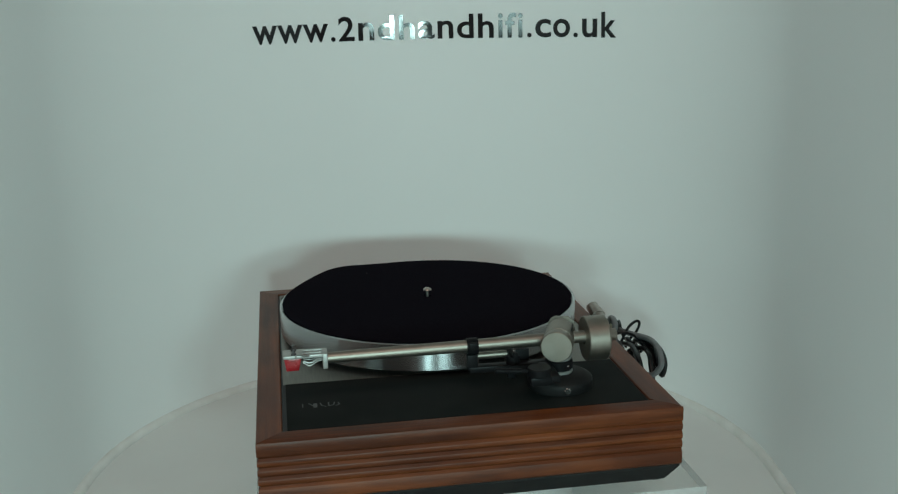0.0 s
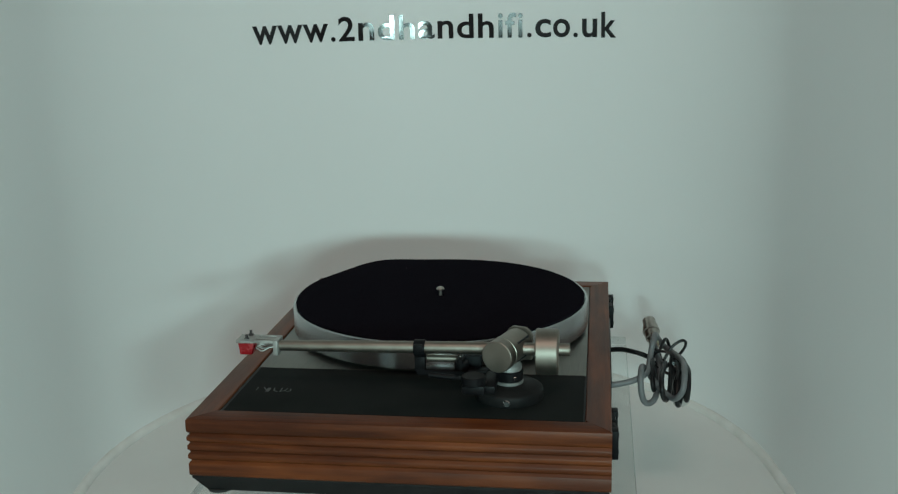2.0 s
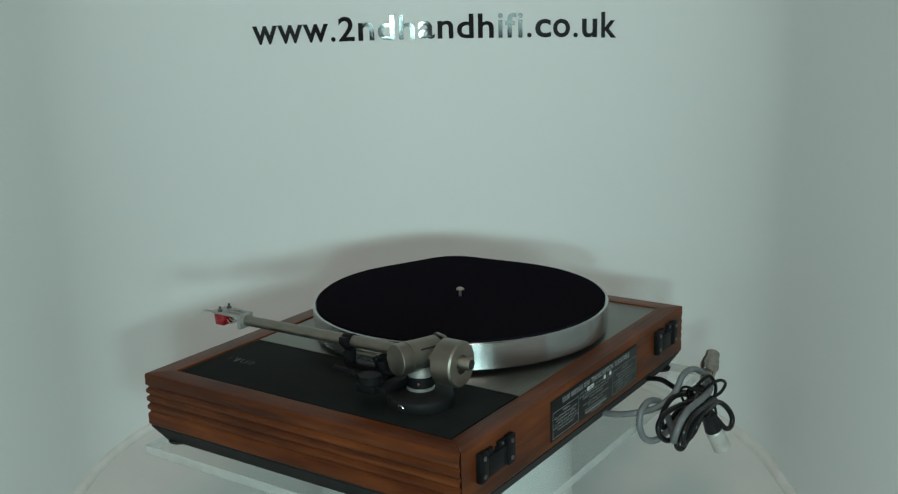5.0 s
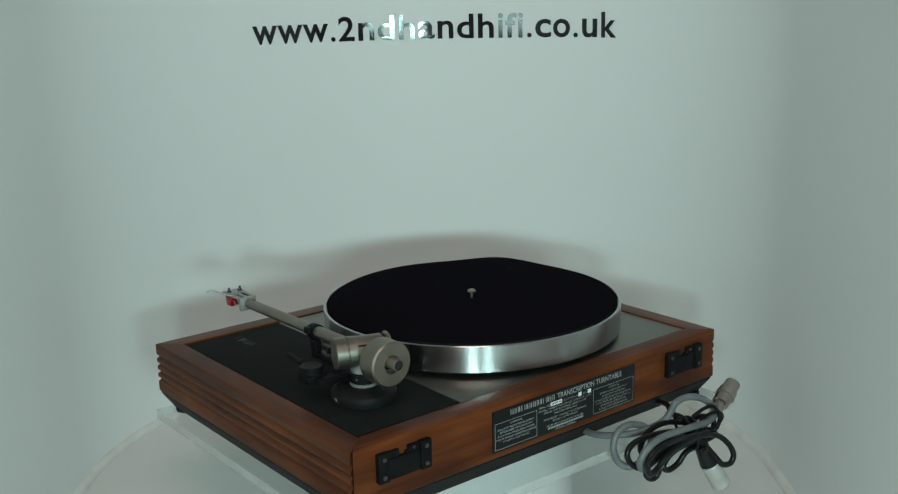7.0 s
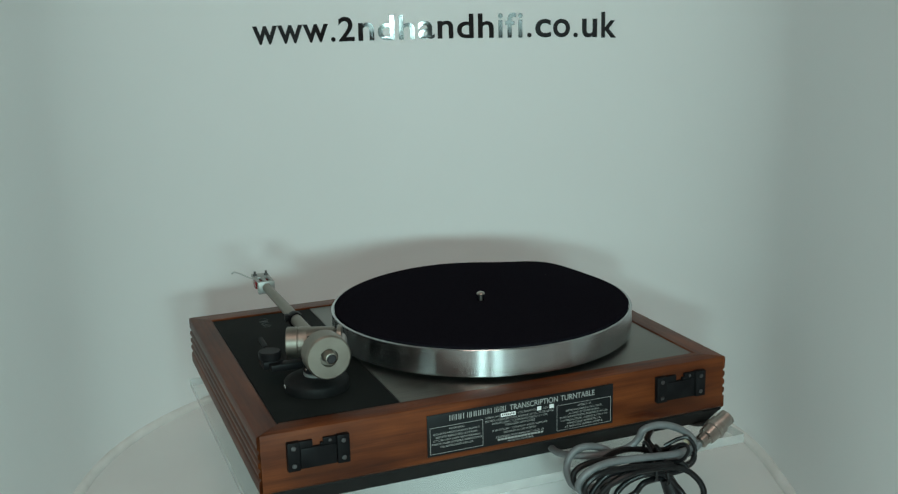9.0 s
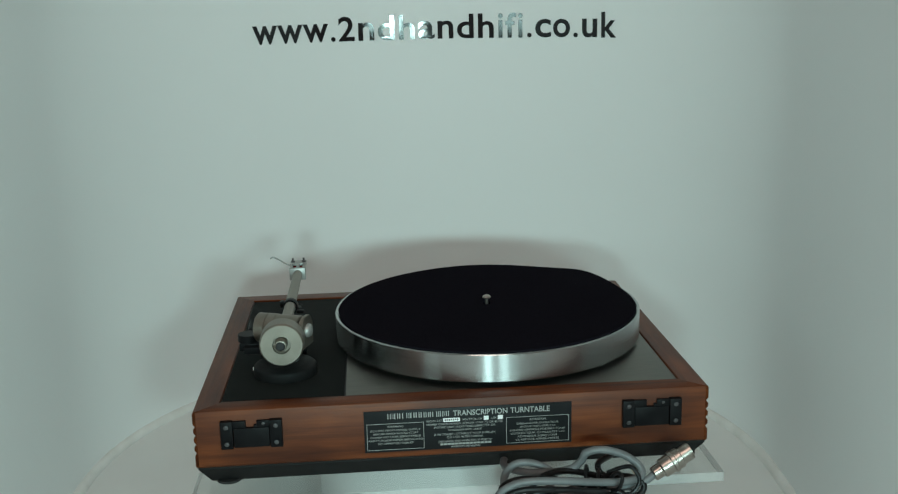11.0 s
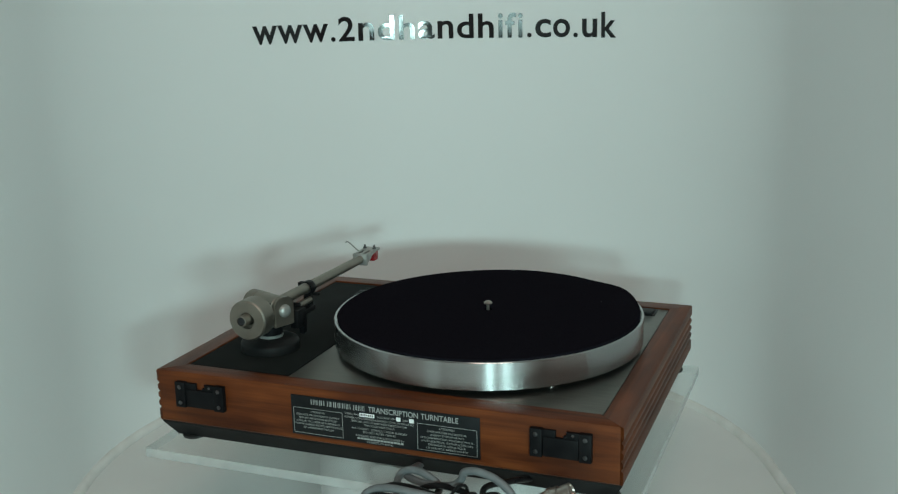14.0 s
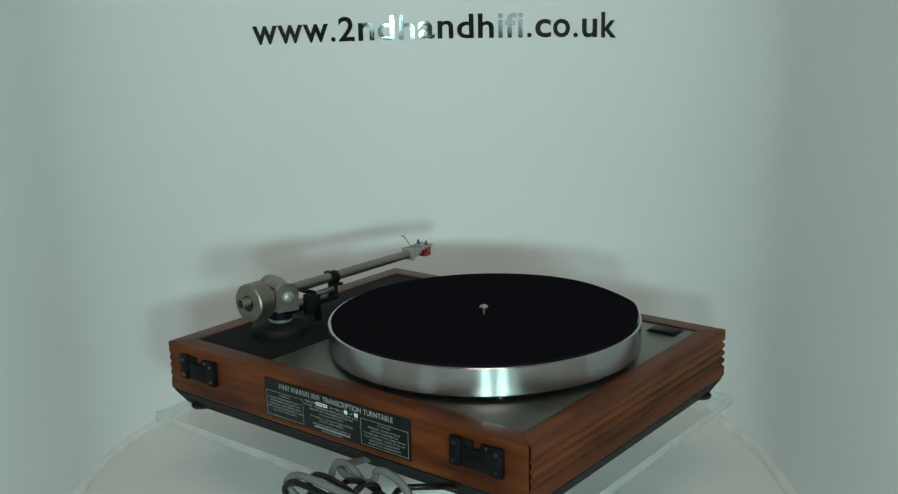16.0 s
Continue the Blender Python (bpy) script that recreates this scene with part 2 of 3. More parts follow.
def room():
    for name, dims in (("floor", (-2, 2, -3.0, 1.4, -0.06, -0.02)), ("wall_north", (-2, 2, 1.4, 1.5, -0.06, 2.4)),
                       ("wall_south", (-2, 2, -3.1, -3.0, -0.06, 2.4)), ("wall_west", (-2.1, -2, -3.1, 1.5, -0.06, 2.4)),
                       ("wall_east", (2, 2.1, -3.1, 1.5, -0.06, 2.4)), ("ceiling", (-2.1, 2.1, -3.1, 1.5, 2.4, 2.5))):
        tagged(part(name, box(bmesh.new(), *dims), ROOM), "plain pale plastered surface closing the room", name.split("_")[0], kind="structure")


booth_wall()
booth_floor()
room()

# ---- lettering on the wall ----
ADVANCE = {"w": 0.778, ".": 0.278, "2": 0.556, "n": 0.611, "d": 0.611, "h": 0.611, "a": 0.556, "i": 0.278, "f": 0.333,
           "c": 0.556, "o": 0.611, "u": 0.611, "k": 0.556}
INSIDE = {"w": (0.004, 0.774), ".": (0.072, 0.206), "2": (0.026, 0.51), "n": (0.068, 0.543), "d": (0.042, 0.546), "h": (0.07, 0.545),
          "a": (0.035, 0.535), "i": (0.072, 0.209), "f": (0.012, 0.345), "c": (0.042, 0.532), "o": (0.04, 0.57), "u": (0.066, 0.541), "k": (0.068, 0.55)}
TALL = {".": 0.137, "2": 0.716, "d": 0.716, "h": 0.716, "i": 0.716, "f": 0.725, "k": 0.716}


def wall_lettering(text):
    sign = new("wall_lettering")
    sign.location = (0, 0, 0.2740 + BASE)
    tagged(sign, "glossy black vinyl web address lettering stuck on the white wall", "lettering")
    em, at = radians(6.74), radians(-34.5)
    for ch in text:
        me = glyph(ch, 0.0, 0.016 if ch not in ".i" else 0.02)
        bm = bmesh.new()
        bm.from_mesh(me)
        bpy.data.meshes.remove(me)
        if ch != "2" and ch not in ".":
            bmesh.ops.subdivide_edges(bm, edges=[e for e in bm.edges if e.calc_length() > 0.12], cuts=2)
        xs, ys = [v.co.x for v in bm.verts], [v.co.y for v in bm.verts]
        x0, x1, y0, y1 = min(xs), max(xs), min(ys), max(ys)
        a, b = INSIDE[ch]
        high = TALL.get(ch, 0.53)
        for v in bm.verts:
            u = at + em * (a + (b - a) * (v.co.x - x0) / (x1 - x0))
            z = em * RW * high * (v.co.y - y0) / (y1 - y0)
            v.co = (u, 0, z)
        back = bm.faces[:]
        out = bmesh.ops.extrude_face_region(bm, geom=back)
        moved = {g for g in out["geom"] if isinstance(g, bmesh.types.BMVert)}
        for v in bm.verts:
            r = RW - (0.0011 if v in moved else 0.0004)
            u, z = v.co.x, v.co.z
            v.co = (CX + r * math.sin(u), CY + r * math.cos(u), z)
        part("letter", bm, VINYL, sign, limit=30)
        at += em * ADVANCE[ch]


wall_lettering("www.2ndhandhifi.co.uk")

# ---- pedestal and acrylic plate ----
def pedestal():
    bm = lathe(bmesh.new(), [(0, 0), (0.129, 0), (0.130, 0.001), (0.130, BASE - 0.083), (0.128, BASE - 0.0815), (0, BASE - 0.0815)], steps=96)
    return tagged(part("pedestal", bm, PEDESTAL), "round white pedestal drum under the clear plate", "pedestal")


def acrylic_plate():
    bm = box(bmesh.new(), -0.229, 0.229, -0.188, 0.188, -0.0812, -0.0710, 0.0008)
    ob = part("acrylic_plate", bm, ACRYLIC)
    ob.data.materials.append(EDGE)
    for f in ob.data.polygons:
        f.material_index = 1 if abs(f.normal.z) < 0.3 else 0
    ob.visible_shadow = False
    return tagged(ob, "clear acrylic rectangular plate turning on the white pedestal", "plate")


pedestal()
plate = acrylic_plate()

# ---- the record deck, in its own space: x across, y to the rear, z = 0 at the top of the plinth ----
deck = new("record_turntable")
tagged(deck, "record player with fluted walnut plinth, steel platter and black armboard", "turntable")
U0, U1, V0, V1, THICK, LOW = -0.220, 0.225, -0.184, 0.1664, 0.0212, -0.0512
PIVOT = (0.1510, 0.0795)
SPINDLE = (-0.0458, -0.0083)


def plinth_side(length, fluted, skip=(0.0, 0.0)):
    """A rail along x from 0 to length, its outer face at y = 0 and inner at y = THICK, mitred at both ends but for the outermost skip of each end."""
    prof = [(THICK, LOW), (THICK, -0.0008), (THICK - 0.0008, 0.0), (0.0018, 0.0), (0.0006, -0.0005), (0.0, -0.0018)]
    if fluted:
        for z in (-0.0135, -0.0215, -0.0295, -0.0375):
            prof += [(0.0, z + 0.0026), (0.0004, z + 0.0019), (0.0014, z + 0.0010), (0.0020, z), (0.0014, z - 0.0010), (0.0004, z - 0.0019), (0.0, z - 0.0026)]
    prof += [(0.0, LOW + 0.0015), (0.0012, LOW)]
    bm = bmesh.new()
    rings = []
    count = 12
    for i in range(count + 1):
        f = i / count
        ring = []
        for y, z in prof:
            a, b = max(0.0, y - skip[0]), max(0.0, y - skip[1])
            ring.append(bm.verts.new((a + f * (length - a - b), y, z)))
        rings.append(ring)
    for a, b in zip(rings, rings[1:]):
        for k in range(len(prof)):
            j = (k + 1) % len(prof)
            bm.faces.new((a[k], a[j], b[j], b[k]))
    bm.faces.new(rings[0])
    bm.faces.new(rings[-1][::-1])
    return bm


def placed(bm, m):
    bmesh.ops.transform(bm, matrix=m, verts=bm.verts)
    return bm


def plinth():
    w, d = U1 - U0, V1 - V0
    part("plinth_side", placed(plinth_side(w, True), pose(U0, V0, 0)), WOOD_U, deck, "fluted walnut front rail")
    part("plinth_side", placed(plinth_side(d, True, (0.0, 0.0026)), pose(U1, V0, 0, 0, 0, 90)), WOOD_V, deck, "fluted walnut side rail")
    part("plinth_side", placed(plinth_side(d, True, (0.0026, 0.0)), pose(U0, V1, 0, 0, 0, -90)), WOOD_V, deck, "fluted walnut side rail")
    part("plinth_side", placed(plinth_side(w - 0.0052, False), pose(U1 - 0.0026, V1, 0, 0, 0, 180)), WOOD_U, deck, "plain walnut rear rail")
    bm = bmesh.new()
    lo, hi = 0.0110, 0.0015
    rows = [[bm.verts.new((x, y, z)) for x, y in ((U0 + i, V0 + i), (U1 - i, V0 + i), (U1 - i, V1 - i), (U0 + i, V1 - i))]
            for i, z in ((hi, LOW - 0.0002), (hi, LOW - 0.002), (lo, -0.0684))]
    for a, b in zip(rows, rows[1:]):
        for k in range(4):
            bm.faces.new((a[k], a[(k + 1) % 4], b[(k + 1) % 4], b[k]))
    bm.faces.new(rows[0])
    bm.faces.new(rows[-1][::-1])
    part("base_board", bm, BLACK_BASE, deck, "black tapered base board", 20)
    # added black block: its colour gives the shade in gaps round the plates
    part("gap_shade_block", box(bmesh.new(), U0 + THICK + 0.0003, U1 - THICK - 0.0003, V0 + THICK + 0.0003, V1 - THICK - 0.0003, -0.05, -0.0018), RECESS_SHADE, deck)
    foot = [(0, -0.0710), (0.0096, -0.0710), (0.0112, -0.0704), (0.0116, -0.0694), (0.0116, -0.0680), (0, -0.0680)]
    for u, v in ((0.200, 0.149), (-0.203, 0.149), (0.205, -0.165), (-0.203, -0.165)):
        part("foot", lathe(bmesh.new(), foot, pose(u, v, 0), 28), RUBBER, deck, "black rubber foot")


def top_plates():
    a, b = U0 + THICK + 0.0008, U1 - THICK - 0.0012
    f, r = V0 + THICK + 0.0016, V1 - THICK - 0.0006
    part("top_plate", box(bmesh.new(), a, 0.0958, f, r, -0.006, -0.0010, 0.0002), STEEL, deck, "brushed stainless steel top plate")
    part("armboard", box(bmesh.new(), 0.0974, b, f + 0.0024, r - 0.0012, -0.006, -0.0006, 0.0003), BLACK_BOARD, deck, "black laminate armboard")


def platter():
    m = pose(*SPINDLE, 0)
    inner = part("inner_platter", lathe(bmesh.new(), [(0, -0.0020), (0.078, -0.0020), (0.080, 0.001), (0.080, 0.0046), (0, 0.0046)], m, 64), BLACK, deck)
    prof = [(0, 0.0048), (0.146, 0.0048), (0.1512, 0.0040), (0.1525, 0.0048), (0.1525, 0.0292), (0.1520, 0.0299), (0.1508, 0.0301), (0.1500, 0.0298), (0.1498, 0.0288), (0, 0.0288)]
    part("platter", lathe(bmesh.new(), prof, m, 160), ALLOY, deck, "turned aluminium platter")
    bm = lathe(bmesh.new(), [(0.0018, 0.0285), (0.0016, 0.0368), (0.0040, 0.0372), (0.0042, 0.0381), (0.0034, 0.0394), (0.0016, 0.0402), (0, 0.0404)], m, 24)
    part("spindle", bm, NICKEL, deck, "bright steel spindle")


def glint_disc():
    # chrome disc added to make the bright glint below the platter's edge
    part("glint_disc", lathe(bmesh.new(), [(0, -0.0012), (0.0030, -0.0012), (0.0030, 0.0006), (0.0024, 0.0012), (0, 0.0013)], pose(-0.1405, 0.0965, 0), 18), CHROME, deck, "small chrome disc added for a bright glint on the steel plate")


def felt_mat():
    """A felt disc whose edge is lifted on one side."""
    bm = bmesh.new()
    rings, steps = [], 120
    radii = [0.0040, 0.03, 0.06, 0.09, 0.115, 0.13, 0.14, 0.1455, 0.1485, 0.1492]
    for side in (1, 0):
        for r in (radii if side else radii[::-1]):
            ring = []
            for i in range(steps):
                a = 2 * math.pi * i / steps
                off = (math.degrees(a) - 217 + 180) % 360 - 180
                lift = 0.0052 * math.exp(-(off / 16) ** 2) + 0.0016 * math.exp(-((off - 48) / 30) ** 2)
                lift *= max(0.0, (r - 0.09) / 0.06) ** 1.6
                z = 0.0289 + (0.0026 if side else 0.0) - (0.0006 if side and r > 0.149 else 0) + lift
                ring.append(bm.verts.new((SPINDLE[0] + r * math.cos(a), SPINDLE[1] + r * math.sin(a), z)))
            rings.append(ring)
    for a, b in zip(rings, rings[1:] + rings[:1]):
        for i in range(steps):
            j = (i + 1) % steps
            bm.faces.new((a[i], a[j], b[j], b[i]))
    disc = part("felt_mat", bm, FELT)
    part("lint_speck", lathe(bmesh.new(), [(0, 0.0318), (0.0007, 0.0320), (0.0005, 0.0326), (0, 0.0327)], pose(-0.1474, -0.0626, 0), 8), GREY_INK, disc)
    return tagged(disc, "round black felt record mat with a lifted edge, on the platter", "mat")


def tonearm():
    u, v = PIVOT
    z = 0.0424
    bm = lathe(bmesh.new(), [(0, -0.0004), (0.0284, -0.0004), (0.0289, 0.0002), (0.0288, 0.0070), (0.0284, 0.0082), (0.0274, 0.0092), (0.0258, 0.0100), (0.0235, 0.0112),
                             (0.0214, 0.0122), (0, 0.0124)], pose(0.1520, 0.0800, 0), 64)
    arm = part("tonearm", bm, BLACK_BASE, deck, "silver-grey tonearm on a round black base, parked in its rest", 50)
    part("clamp_screw", rod(bmesh.new(), (0.1770, 0.0796, 0.0040), (0.1816, 0.0796, 0.0040), 0.0030), CHROME, arm)
    part("pillar", lathe(bmesh.new(), [(0, 0.012), (0.0118, 0.012), (0.0122, 0.0128), (0.0122, 0.0145), (0.0112, 0.0150), (0.0112, 0.0152), (0, 0.0152)], pose(u, v, 0), 40), HEAD, arm)
    part("pillar_collar", lathe(bmesh.new(), [(0, 0.0152), (0.0116, 0.0152), (0.0122, 0.0160), (0.0122, 0.0232), (0.0116, 0.0240), (0, 0.0240)], pose(u, v, 0), 40), BLACK, arm)
    part("pillar_ring", lathe(bmesh.new(), [(0, 0.0240), (0.0105, 0.0240), (0.0110, 0.0246), (0.0110, 0.0282), (0.0104, 0.0290), (0.0085, 0.0320), (0, 0.0320)], pose(u, v, 0), 40), HEAD, arm)
    part("grub_screw", rod(bmesh.new(), (u + 0.0108, v + 0.0055, 0.0198), (u + 0.0118, v + 0.006, 0.0198), 0.0013), CHROME, arm)
    # bearing housing across the arm
    a, b = Vector((0.1745, 0.0712, z)), Vector((0.1268, 0.0888, z))
    way = (b - a).normalized()
    m = Matrix.Translation(a) @ way.to_track_quat("Z", "Y").to_matrix().to_4x4()
    r = 0.0136
    prof = [(0, 0), (r - 0.0006, 0), (r, 0.0006), (r, 0.0098), (r - 0.0007, 0.0104), (r - 0.0007, 0.0108), (r, 0.0112), (r, 0.0184), (r - 0.0004, 0.0188),
            (r - 0.0004, 0.0412), (r - 0.0016, 0.0422), (0, 0.0422)]
    part("bearing_housing", lathe(bmesh.new(), prof, m, 56), SATIN, arm, limit=20)
    rear = way.cross(Vector((0, 0, 1)))
    # black bars on the uncut housing, coloured as the shade in its slots
    for lift in (0.60, -0.60):
        out = (rear * 0.80 + Vector((0, 0, lift))) * (r - 0.0007)
        part("slot_shade_bar", rod(bmesh.new(), a + way * 0.0190 + out, a + way * 0.0415 + out, 0.0009), RECESS_SHADE, arm)
    turn = pose(b.x, b.y, 0, 0, 0, math.degrees(math.atan2(way.y, way.x)))
    bm = bmesh.new()
    outline = [(-0.0118, 0.0272), (0.0118, 0.0272), (0.0122, 0.0480), (0.0100, 0.0530), (0.0060, 0.0558), (-0.0060, 0.0558), (-0.0100, 0.0530), (-0.0122, 0.0480)]
    f0 = [bm.verts.new((-0.0065, y, h)) for y, h in outline]
    f1 = [bm.verts.new((-0.0025, y, h)) for y, h in outline]
    bm.faces.new(f0)
    bm.faces.new(f1[::-1])
    for k in range(len(outline)):
        j = (k + 1) % len(outline)
        bm.faces.new((f0[k], f0[j], f1[j], f1[k]))
    bmesh.ops.bevel(bm, geom=bm.edges[:], offset=0.0006, segments=2, affect="EDGES")
    part("yoke_plate", placed(bm, turn), SATIN, arm)
    part("bearing_cap", lathe(bmesh.new(), [(0, 0), (0.0064, 0), (0.0064, 0.0014), (0.0054, 0.0030), (0.0030, 0.0041), (0, 0.0044)], turn @ pose(-0.0026, 0, z, 0, 90, 0), 28), HEAD, arm)
    part("arm_tube", rod(bmesh.new(), (0.1505, 0.0720, z - 0.0002), (0.1500, -0.1235, 0.0402), 0.0056, 0.0048), SATIN, arm, "satin grey arm tube")
    # rear stub and counterweight
    part("rear_stub", lathe(bmesh.new(), [(0, 0), (0.0054, 0), (0.0054, 0.0420), (0.0050, 0.0427), (0.0043, 0.0429), (0.0041, 0.0405), (0, 0.0405)],
                            pose(0.1508, 0.0885, 0.0424, -90), 32), SATIN, arm)
    # solid black plug, its colour standing for the shade in the stub's bore
    part("bore_shade_plug", rod(bmesh.new(), (0.1508, 0.1288, 0.0424), (0.1508, 0.1311, 0.0424), 0.0040), RECESS_SHADE, arm)
    weight = [(0.0054, 0), (0.0188, 0), (0.0196, 0.0008), (0.0196, 0.0180), (0.0183, 0.0195), (0.0080, 0.0195), (0.0078, 0.0192), (0.0078, 0.0140), (0.0054, 0.0140)]
    part("counterweight", lathe(bmesh.new(), weight, pose(0.1506, 0.1025, 0.0404, -90), 64), SATIN, arm, "round satin counterweight", 20)
    # headshell
    bm = bmesh.new()
    box(bm, 0.1415, 0.1590, -0.1262, -0.1220, 0.0335, 0.0468, 0.0006)
    box(bm, 0.1425, 0.1450, -0.1450, -0.1250, 0.0440, 0.0468, 0.0004)
    box(bm, 0.1558, 0.1583, -0.1450, -0.1250, 0.0440, 0.0468, 0.0004)
    box(bm, 0.1485, 0.1520, -0.1450, -0.1250, 0.0440, 0.0466, 0.0004)
    box(bm, 0.1415, 0.1592, -0.1592, -0.1430, 0.0442, 0.0470, 0.0006)
    side = [(-0.1230, 0.0340), (-0.1230, 0.0466), (-0.1520, 0.0466), (-0.1500, 0.0442), (-0.1400, 0.0430)]
    near, far = [bm.verts.new((0.1416, q, h)) for q, h in side], [bm.verts.new((0.1434, q, h)) for q, h in side]
    bm.faces.new(near)
    bm.faces.new(far[::-1])
    for k in range(len(side)):
        j = (k + 1) % len(side)
        bm.faces.new((near[k], near[j], far[j], far[k]))
    part("headshell", bm, HEAD, arm, "slotted silver headshell")
    for du in (-0.0058, 0.0062):
        part("cartridge_bolt", lathe(bmesh.new(), [(0, 0.0466), (0.0023, 0.0466), (0.0023, 0.0484), (0.0012, 0.0488), (0.0012, 0.0516), (0, 0.0518)], pose(0.1503 + du, -0.1500, 0), 16), DARK_SCREW, arm)
    bm = box(bmesh.new(), 0.1432, 0.1574, -0.1582, -0.1440, 0.0330, 0.0440, 0.0010)
    for q in bm.verts:
        if q.co.z < 0.037:
            q.co.y += 0.0012 if q.co.y < -0.151 else -0.002
    part("cartridge", bm, RED, arm, "red plastic pickup cartridge")
    bm = bmesh.new()
    for k, du in enumerate((-0.0052, -0.0018, 0.0018, 0.0052)):
        tube(bm, [(0.1503 + du, -0.1425, 0.0395), (0.1503 + du * 1.2, -0.137, 0.0378 - 0.001 * (k % 2)), (0.1503 + du * 0.8, -0.131, 0.0392), (0.1503 + du * 0.5, -0.1255, 0.0400)], 0.0006, 6, 5)
    part("cartridge_leads", bm, HEAD, arm)
    bm = tube(bmesh.new(), [(0.1580, -0.1375, 0.0462), (0.1630, -0.1405, 0.0474), (0.1680, -0.1430, 0.0500), (0.1735, -0.1455, 0.0526), (0.1785, -0.1480, 0.0540), (0.1812, -0.1492, 0.0524)], 0.0008, 8, 6)
    part("finger_lift", bm, HEAD, arm)
    # rest, lift and their bar
    bm = bmesh.new()
    lathe(bm, [(0.0058, 0), (0.0070, 0), (0.0073, 0.0006), (0.0073, 0.0092), (0.0070, 0.0098), (0.0058, 0.0098), (0.0058, 0)], pose(0.1501, -0.0025, 0.0408, -90), 32)
    box(bm, 0.1470, 0.1535, -0.0022, 0.0070, 0.0200, 0.0336, 0.0006)
    box(bm, 0.1560, 0.1600, -0.0015, 0.0060, 0.0405, 0.0465, 0.0006)
    box(bm, 0.1375, 0.1440, -0.0010, 0.0050, 0.0335, 0.0362, 0.0005)
    part("arm_rest", bm, BLACK, arm, "black plastic clip holding the arm tube")
    bm = bmesh.new()
    box(bm, 0.1440, 0.1540, -0.0005, 0.0700, 0.0170, 0.0225, 0.0008)
    box(bm, 0.1500, 0.1900, 0.0600, 0.0710, 0.0160, 0.0225, 0.0010)
    box(bm, 0.1770, 0.1950, 0.0440, 0.0630, 0.0165, 0.0240, 0.0012)
    box(bm, 0.1335, 0.1430, 0.0370, 0.0550, 0.0130, 0.0320, 0.0014)
    box(bm, 0.1345, 0.1400, 0.0360, 0.0430, 0.0040, 0.0150, 0.0008)
    part("lift_bar", bm, BLACK, arm)
    part("lift_knob", lathe(bmesh.new(), [(0, 0.0235), (0.0094, 0.0235), (0.0100, 0.0242), (0.0100, 0.0300), (0.0094, 0.0308), (0, 0.0308)], pose(0.1870, 0.0530, 0), 36), BLACK, arm)
    bm = rod(bmesh.new(), (0.1868, 0.0380, 0.0284), (0.1870, 0.0150, 0.0305), 0.0023)
    tube(bm, [(0.1868, 0.0500, 0.0268), (0.1868, 0.0430, 0.0280), (0.1868, 0.0370, 0.0285)], 0.0016, 10, 5)
    part("lift_lever", bm, BLACK, arm)
    part("lift_platform", rod(bmesh.new(), (0.1400, 0.0385, 0.0330), (0.1610, 0.0385, 0.0330), 0.0024), BLACK, arm)
    part("lift_cylinder", rod(bmesh.new(), (0.1450, 0.0075, 0.0300), (0.1450, 0.0345, 0.0300), 0.0032), SATIN, arm, "silver damping cylinder")
    part("lift_post", rod(bmesh.new(), (0.1505, 0.0385, 0.0220), (0.1505, 0.0385, 0.0300), 0.0062), BLACK, arm)
    part("lift_pin", rod(bmesh.new(), (0.1560, 0.0385, 0.0325), (0.1560, 0.0385, 0.0368), 0.0012), CHROME, arm)


